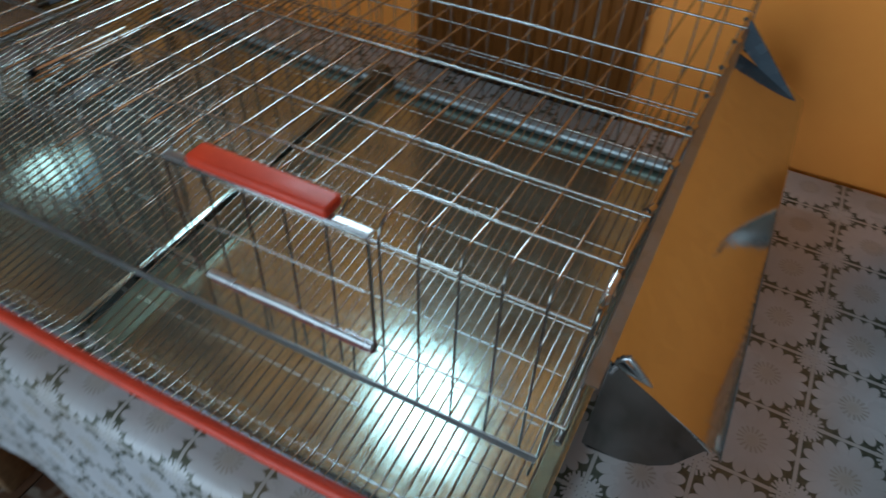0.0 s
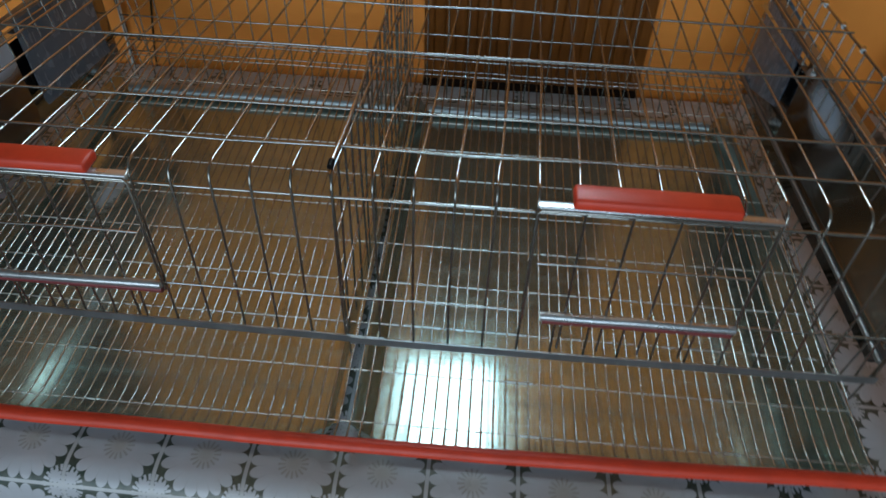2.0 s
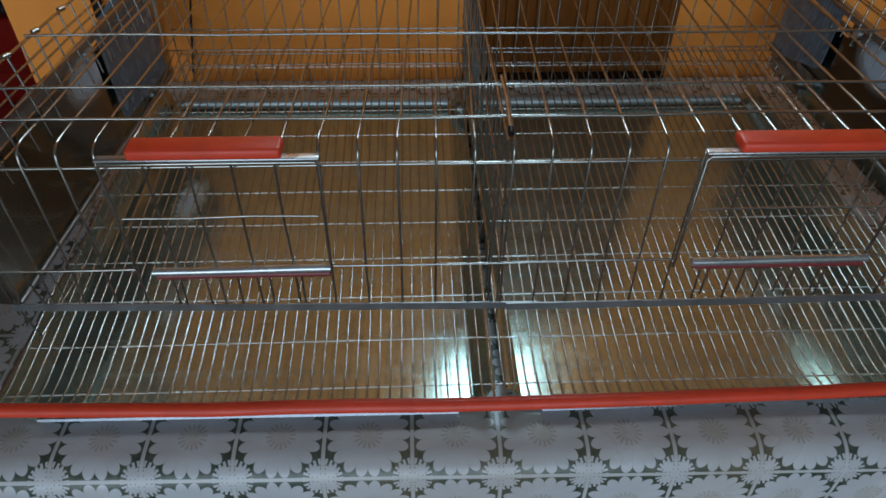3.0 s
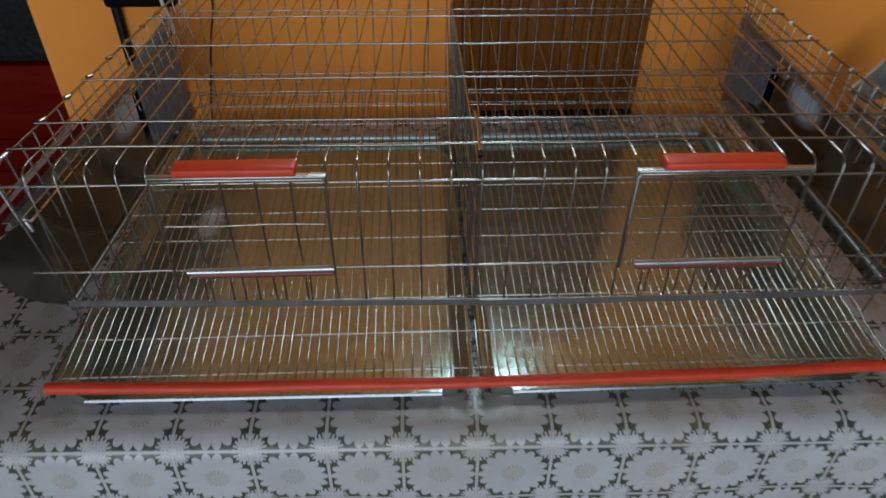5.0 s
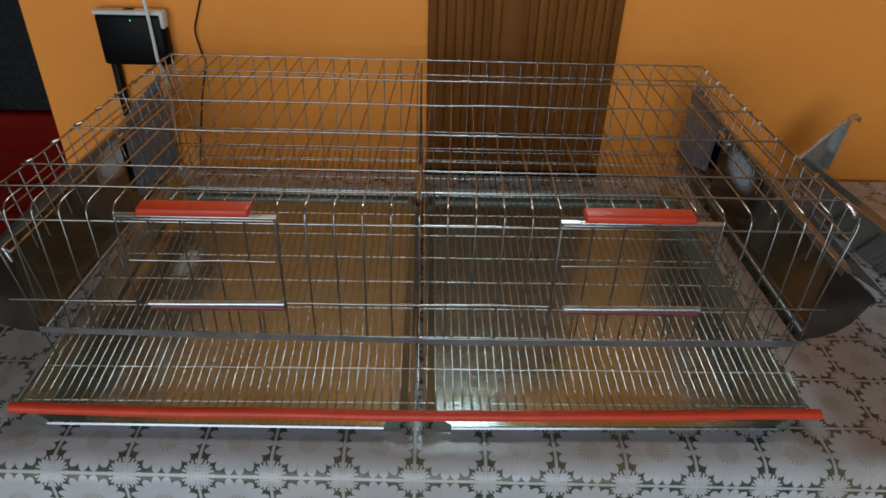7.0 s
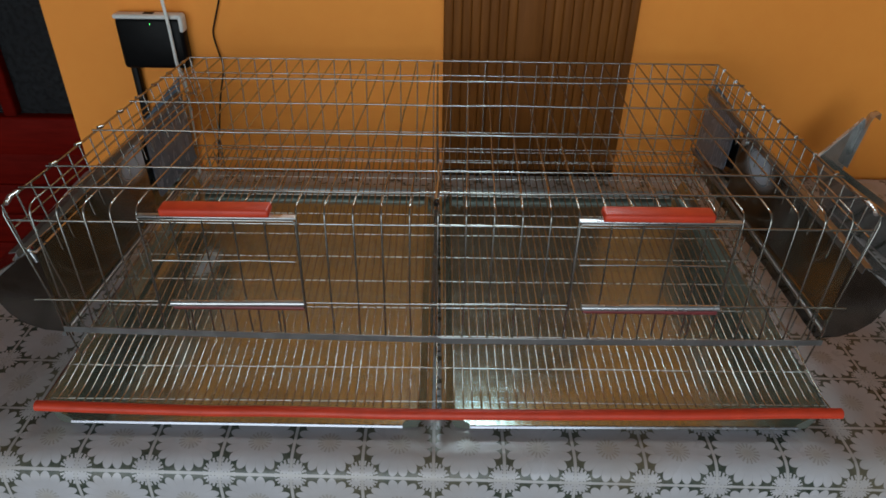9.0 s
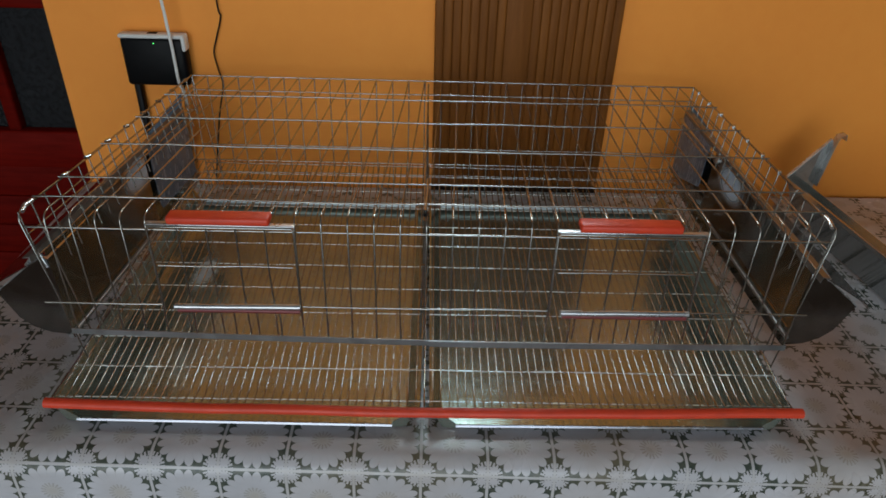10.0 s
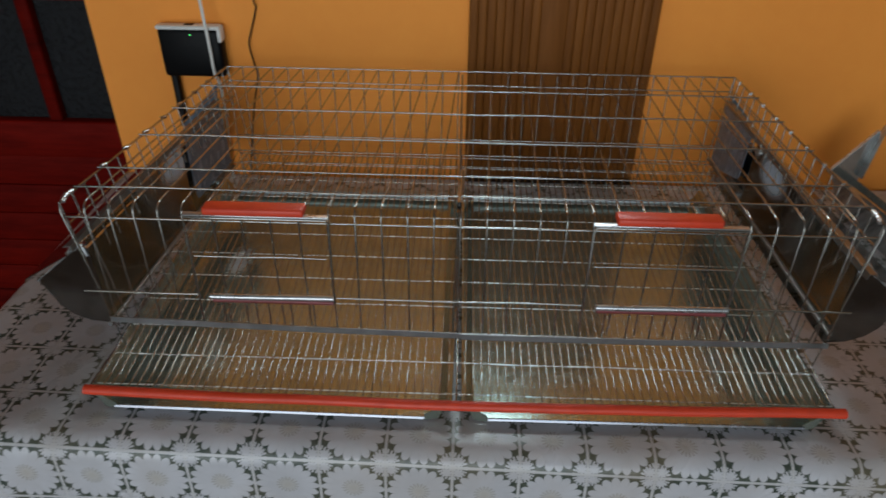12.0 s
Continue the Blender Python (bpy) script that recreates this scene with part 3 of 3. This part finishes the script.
floor_panel = part("floor_panel", tube([(FX0, CD - 0.012, floor_z(CD)), (FX1, CD - 0.012, floor_z(CD))], R, 8), WIRE, cage)
n_floor = 88
for k in range(n_floor):
    x = FX0 + (FX1 - FX0) * k / (n_floor - 1)
    j = rng.uniform(-0.0006, 0.0006)
    part("wire", tube([(x, CD - 0.012, floor_z(CD)), (x + j, 0.24, floor_z(0.24) + rng.uniform(-0.0002, 0.0002)), (x, 0.0, floor_z(0)), (x, -0.028, floor_z(-0.028)), (x, -0.040, floor_z(-0.040)), (x, -0.054, floor_z(-0.054)), (x, bar_y(x) + 0.001, 0.0305)], 0.00085, 6), FLOOR_WIRE, floor_panel)
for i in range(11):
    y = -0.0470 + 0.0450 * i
    part("wire", tube(wavy((FX0, y, floor_z(y) - 0.0016), (FX1, y, floor_z(y) - 0.0016), 10, 0.0004, rng), 0.0006, 6), GLINT_WIRE, floor_panel)
part("egg_stop", tube([(x, bar_y(x) + rng.uniform(-0.0006, 0.0006), 0.0310 + rng.uniform(-0.0005, 0.0005)) for x in [-0.352 + 0.766 * k / 14 for k in range(15)]], 0.0052, 12), RED, cage, "long red plastic sleeve along the front edge")


def cage_door(x0, x1, g0, g1):
    """A wire flap hung at its foot, with a red grip on its top rod."""
    y = -0.0035
    d = part("door", tube([(x0, y, 0.103), (x0, y, 0.199), (x0 + 0.002, y, 0.2015), (x1 - 0.002, y, 0.2015), (x1, y, 0.199), (x1, y, 0.103)], R * 1.25, 8), WIRE, cage, "wire flap with a red grip")
    part("top_strip", box(x0 - 0.001, x1 + 0.001, y - 0.001, y + 0.0055, 0.2030, 0.2050, bevel=0.0008), ZINC, d, "bright steel strip")
    n = 5
    for i in range(1, n):
        x = x0 + (x1 - x0) * i / n
        part("wire", tube(wavy((x, y + 0.001, 0.2015), (x + rng.uniform(-0.001, 0.001), y + 0.001, 0.072), 3, 0.0006, rng), R, 6), WIRE, d)
    part("wire", tube(wavy((x0 + 0.004, y - 0.001, 0.158), (x1 - 0.004, y - 0.001, 0.158), 3, 0.0007, rng), R, 6), WIRE, d)
    part("hinge_rod", tube(wavy((g0 - 0.008, y - 0.002, 0.1092), (x1, y - 0.0025, 0.1108), 4, 0.0004, rng), 0.0031, 10), ZINC, d, "bright steel rod")
    part("hinge_sleeve", tube([(g0 - 0.006, y - 0.0008, 0.1046), (x1 - 0.001, y - 0.0008, 0.1046)], 0.0030, 10), DARKRED, d, "thin red sleeve")
    bm = box(g0, g1, y - 0.0025, y + 0.0145, 0.2050, 0.2130, bevel=0.0022)
    part("grip", bm, RED, d, "red plastic grip")


cage_door(DOORS[0][0], DOORS[0][1], -0.220, -0.123)
cage_door(DOORS[1][0], DOORS[1][1], 0.173, 0.272)


# ---- feeders ----
def feeder(m, length, label, prof, cap, hook, rear=1, steel=None):
    """A sheet steel trough: upright wall on one side, outer wall leaning away, end caps with hooks or a lid."""
    f = thing("feeder_trough", label, "feeder", m, "feeder troughs")
    ln = length
    steel = steel or FEEDER_STEEL
    (hx, hz), (ox, oz) = cap[0], cap[-1]

    def tilt(z):
        """The end caps lean in towards their foot."""
        return 0.0 if hook else 0.003 * max(0.0, 1.0 - z / hz)

    part("trough", thicken(add_sheet(bmesh.new(), [[(x, tilt(z) + (ln - 2 * tilt(z)) * j / 8, z) for j in range(9)] for x, z in prof], 0.001), 0.0008), steel, f)
    if not hook:
        rows = [[(x, -0.008 + (ln + 0.020) * j / 6, z) for j in range(7)] for x, z in ((hx - 0.013, hz + 0.001), (hx - 0.010, hz + 0.0040), (ox + 0.004, oz + 0.009), (ox + 0.006, oz + 0.004))]
        part("lid", thicken(add_sheet(bmesh.new(), rows, 0.001), 0.0008), LID_STEEL, f, "sloping sheet steel lid")
    for y, s in ((0.0, -1), (ln, 1)):
        bm = bmesh.new()
        bm.faces.new([bm.verts.new((x, y - s * tilt(z), z)) for x, z in cap])
        c = part("end_cap", thicken(bm, 0.0009), steel if hook else CAP_STEEL, f)
        rows = [[(hx, y, hz), (ox, y - s * tilt(oz), oz)], [(hx, y + s * 0.004, hz + 0.001), (ox, y - s * tilt(oz) + s * 0.004, oz + 0.001)]]
        part("cap_flange", thicken(add_sheet(bmesh.new(), rows, 0.001), 0.0009), ZINC, c)
        if hook:
            rows = [[(x, y, z), (x, y - s * 0.013, z)] for x, z in ((hx + 0.010, hz - 0.075), (hx, hz), (hx - 0.004, hz + 0.010), (hx - 0.013, hz + 0.013), (hx - 0.015, hz + 0.003))]
            part("hook", thicken(add_sheet(bmesh.new(), rows, 0.001), 0.0009), ZINC, c)
        elif s == rear:
            ry = y - s * 0.006
            rows = [[(hx - 0.001, ry, hz + 0.003), (ox + 0.003, ry, oz + 0.002)], [(hx - 0.004, ry + s * 0.004, hz + 0.030), (ox + 0.001, ry + s * 0.004, oz + 0.010)],
                    [(hx - 0.003, ry + s * 0.007, hz + 0.029), (ox + 0.002, ry + s * 0.007, oz + 0.009)]]
            part("raised_flange", thicken(add_sheet(bmesh.new(), rows, 0.001), 0.0009), DULL_ZINC, c, "dull zinc edge standing above the lid")
        else:
            oy = y + s * 0.0020
            part("hook", tube([(hx - 0.005, oy, hz - 0.014), (hx - 0.001, oy, hz + 0.002), (hx + 0.002, oy, hz + 0.004), (hx + 0.008, oy, hz - 0.002), (hx + 0.018, oy, hz - 0.014)], 0.0019, 8), ZINC, c, "bright hook")
    return f


FEED_L = 0.405
PROF = [(-0.001, 0.100), (-0.002, 0.060), (-0.003, 0.004), (0.001, 0.0), (0.024, 0.002), (0.034, 0.006), (0.065, 0.050), (0.0680, 0.0515), (0.0685, 0.048)]
CAP = [(0.006, 0.108), (-0.001, 0.104), (-0.003, 0.003), (0.023, 0.0025), (0.042, 0.010), (0.054, 0.022), (0.0685, 0.0560)]
FEED_LABEL = "galvanised sheet steel feeder trough hung on the cage's side"
feeder(pose(0.4345, 0.036, 0.0595, 0, 0, 1.2), FEED_L, FEED_LABEL, PROF, CAP, False, 1)
feeder(pose(-0.3440, 0.030 + FEED_L, 0.0620, 0, 0, 180 - 2.9), FEED_L, FEED_LABEL, PROF, CAP, False, -1)
# upright plates against the side wires under a dark top rail, with a gap between them
for s, front, rear, low, spans in ((1, (0.4270, 0.1545), (0.4235, 0.1640), 0.0690, ((0.016, 0.302, 0.008, 0.0), (0.326, 0.438, 0.022, -0.010))),
                                   (-1, (-0.3620, 0.1620), (-0.3345, 0.1640), 0.0540, ((0.022, 0.256, 0.010, 0.0), (0.272, 0.400, 0.014, 0.010)))):
    def along(y, f=front, r=rear):
        k = y / 0.440
        return f[0] + (r[0] - f[0]) * k, f[1] + (r[1] - f[1]) * k
    end = spans[-1][1] + 0.004
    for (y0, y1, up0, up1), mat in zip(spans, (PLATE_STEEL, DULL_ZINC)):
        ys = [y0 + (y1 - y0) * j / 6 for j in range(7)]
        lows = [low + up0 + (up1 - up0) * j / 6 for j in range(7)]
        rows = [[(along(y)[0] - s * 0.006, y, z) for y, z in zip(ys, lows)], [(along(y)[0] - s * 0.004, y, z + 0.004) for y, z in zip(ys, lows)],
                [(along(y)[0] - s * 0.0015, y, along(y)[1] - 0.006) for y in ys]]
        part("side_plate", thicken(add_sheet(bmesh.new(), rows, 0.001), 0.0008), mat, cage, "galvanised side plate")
    ys = (0.000, 0.15, 0.29, end)
    rows = [[(along(y)[0] - s * 0.001, y, along(y)[1] - 0.006) for y in ys], [(along(y)[0], y, along(y)[1]) for y in ys], [(along(y)[0] + s * 0.007, y, along(y)[1] - 0.001) for y in ys]]
    part("side_rail", thicken(add_sheet(bmesh.new(), rows, 0.001), 0.0009), STRIP_STEEL, cage, "dull dark steel rail")
    part("rivet", tube([(along(spans[0][1] - 0.012)[0] - s * 0.001, spans[0][1] - 0.012, along(0.3)[1] - 0.012), (along(spans[0][1] - 0.012)[0] - s * 0.005, spans[0][1] - 0.012, along(0.3)[1] - 0.011)], 0.0045, 10), ZINC, cage, "bright rivet head")
    part("lower_rod", tube([(along(y)[0] - s * 0.007, y, low - 0.001) for y in (0.012, 0.155, 0.30, end)], 0.0026, 8), STRIP_STEEL, cage, "dull steel rod")
spare = feeder(pose(0.664, 0.440, 0.001, 0, 0, 180 + 7.0), 0.43, "loose galvanised steel feeder trough standing on the tablecloth",
               [(0.007, 0.062), (0.011, 0.010), (0.013, 0.002), (0.020, 0.001), (0.024, 0.004), (0.057, 0.082), (0.0635, 0.0845), (0.065, 0.080)],
               [(0.0, 0.145), (0.011, 0.008), (0.013, 0.002), (0.020, 0.002), (0.023, 0.006), (0.056, 0.082)], True, 1, SPARE_STEEL)

# ---- things on the wall ----
router = tagged(new("router"), "small black router with a white rim mounted on the orange wall", "router")
router.matrix_world = ROOM @ pose(-0.4112, -0.001, 0.1809) @ Matrix.Scale(1.054, 4)
part("casing", box(-0.042, 0.052, -0.024, 0.0, 0.003, 0.076, bevel=0.006), BLACK, router)
part("rim", box(-0.0435, 0.0530, -0.0235, -0.004, 0.0735, 0.0800, bevel=0.003), WHITE, router, "white rim")
part("rim_end", box(0.0475, 0.0535, -0.0246, -0.004, 0.056, 0.0785, bevel=0.0025), WHITE, router, "white rim corner")
part("rim_slot", box(-0.002, 0.012, -0.0180, -0.008, 0.0790, 0.0806, bevel=0.0005), BLACK, router, "dark slot in the rim")
part("status_light", box(0.0075, 0.0085, -0.0250, -0.024, 0.0672, 0.0682), LED, router, "small green light")

part("holder", box(-0.038, -0.028, -0.014, -0.002, -0.235, 0.006, bevel=0.002), BLACK, router, "black cable duct")


def cable(name, pts, radius, material, label, parent_m=ROOM):
    """A cable as a smooth run through the points."""
    p = [Vector(q) for q in pts]
    out = []
    for i in range(len(p) - 1):
        a, b2, c, d = p[max(i - 1, 0)], p[i], p[i + 1], p[min(i + 2, len(p) - 1)]
        for k in range(6):
            t = k / 6
            out.append(0.5 * (2 * b2 + (c - a) * t + (2 * a - 5 * b2 + 4 * c - d) * t * t + (3 * b2 - a - 3 * c + d) * t ** 3))
    out.append(p[-1])
    ob = part(name, tube(out, radius, 8), material)
    ob.matrix_world = parent_m
    return tagged(ob, label, "cable")


cable("white_cable", [(-0.3938, -0.030, 0.6214), (-0.3850, -0.030, 0.4169), (-0.3769, -0.030, 0.3104), (-0.3754, -0.031, 0.2857), (-0.3734, -0.032, 0.2517), (-0.3727, -0.032, 0.2210), (-0.3726, -0.030, 0.1912), (-0.3726, -0.012, 0.1462), (-0.3827, -0.006, -0.0582)], 0.0026, WHITE, "white network cable hanging in front of the router")
cable("black_cable", [(-0.3099, -0.005, 0.6212), (-0.3047, -0.005, 0.4173), (-0.3025, -0.005, 0.3070), (-0.2998, -0.005, 0.2903), (-0.3116, -0.005, 0.2554), (-0.3183, -0.005, 0.2330), (-0.3150, -0.005, 0.2058), (-0.3115, -0.005, 0.1803), (-0.3232, -0.005, 0.1341), (-0.3354, -0.005, 0.0729), (-0.3473, -0.005, 0.0027), (-0.3491, -0.005, -0.0677)], 0.0013, BLACK, "thin black cable hanging down the orange wall")
cable("black_cable", [(-0.3716, -0.010, 0.1871), (-0.3808, -0.005, 0.1176), (-0.3803, -0.005, 0.0923), (-0.3756, -0.005, 0.0614), (-0.3812, -0.005, 0.0073), (-0.3816, -0.005, -0.0684)], 0.0013, BLACK, "thin black cable hanging below the router")
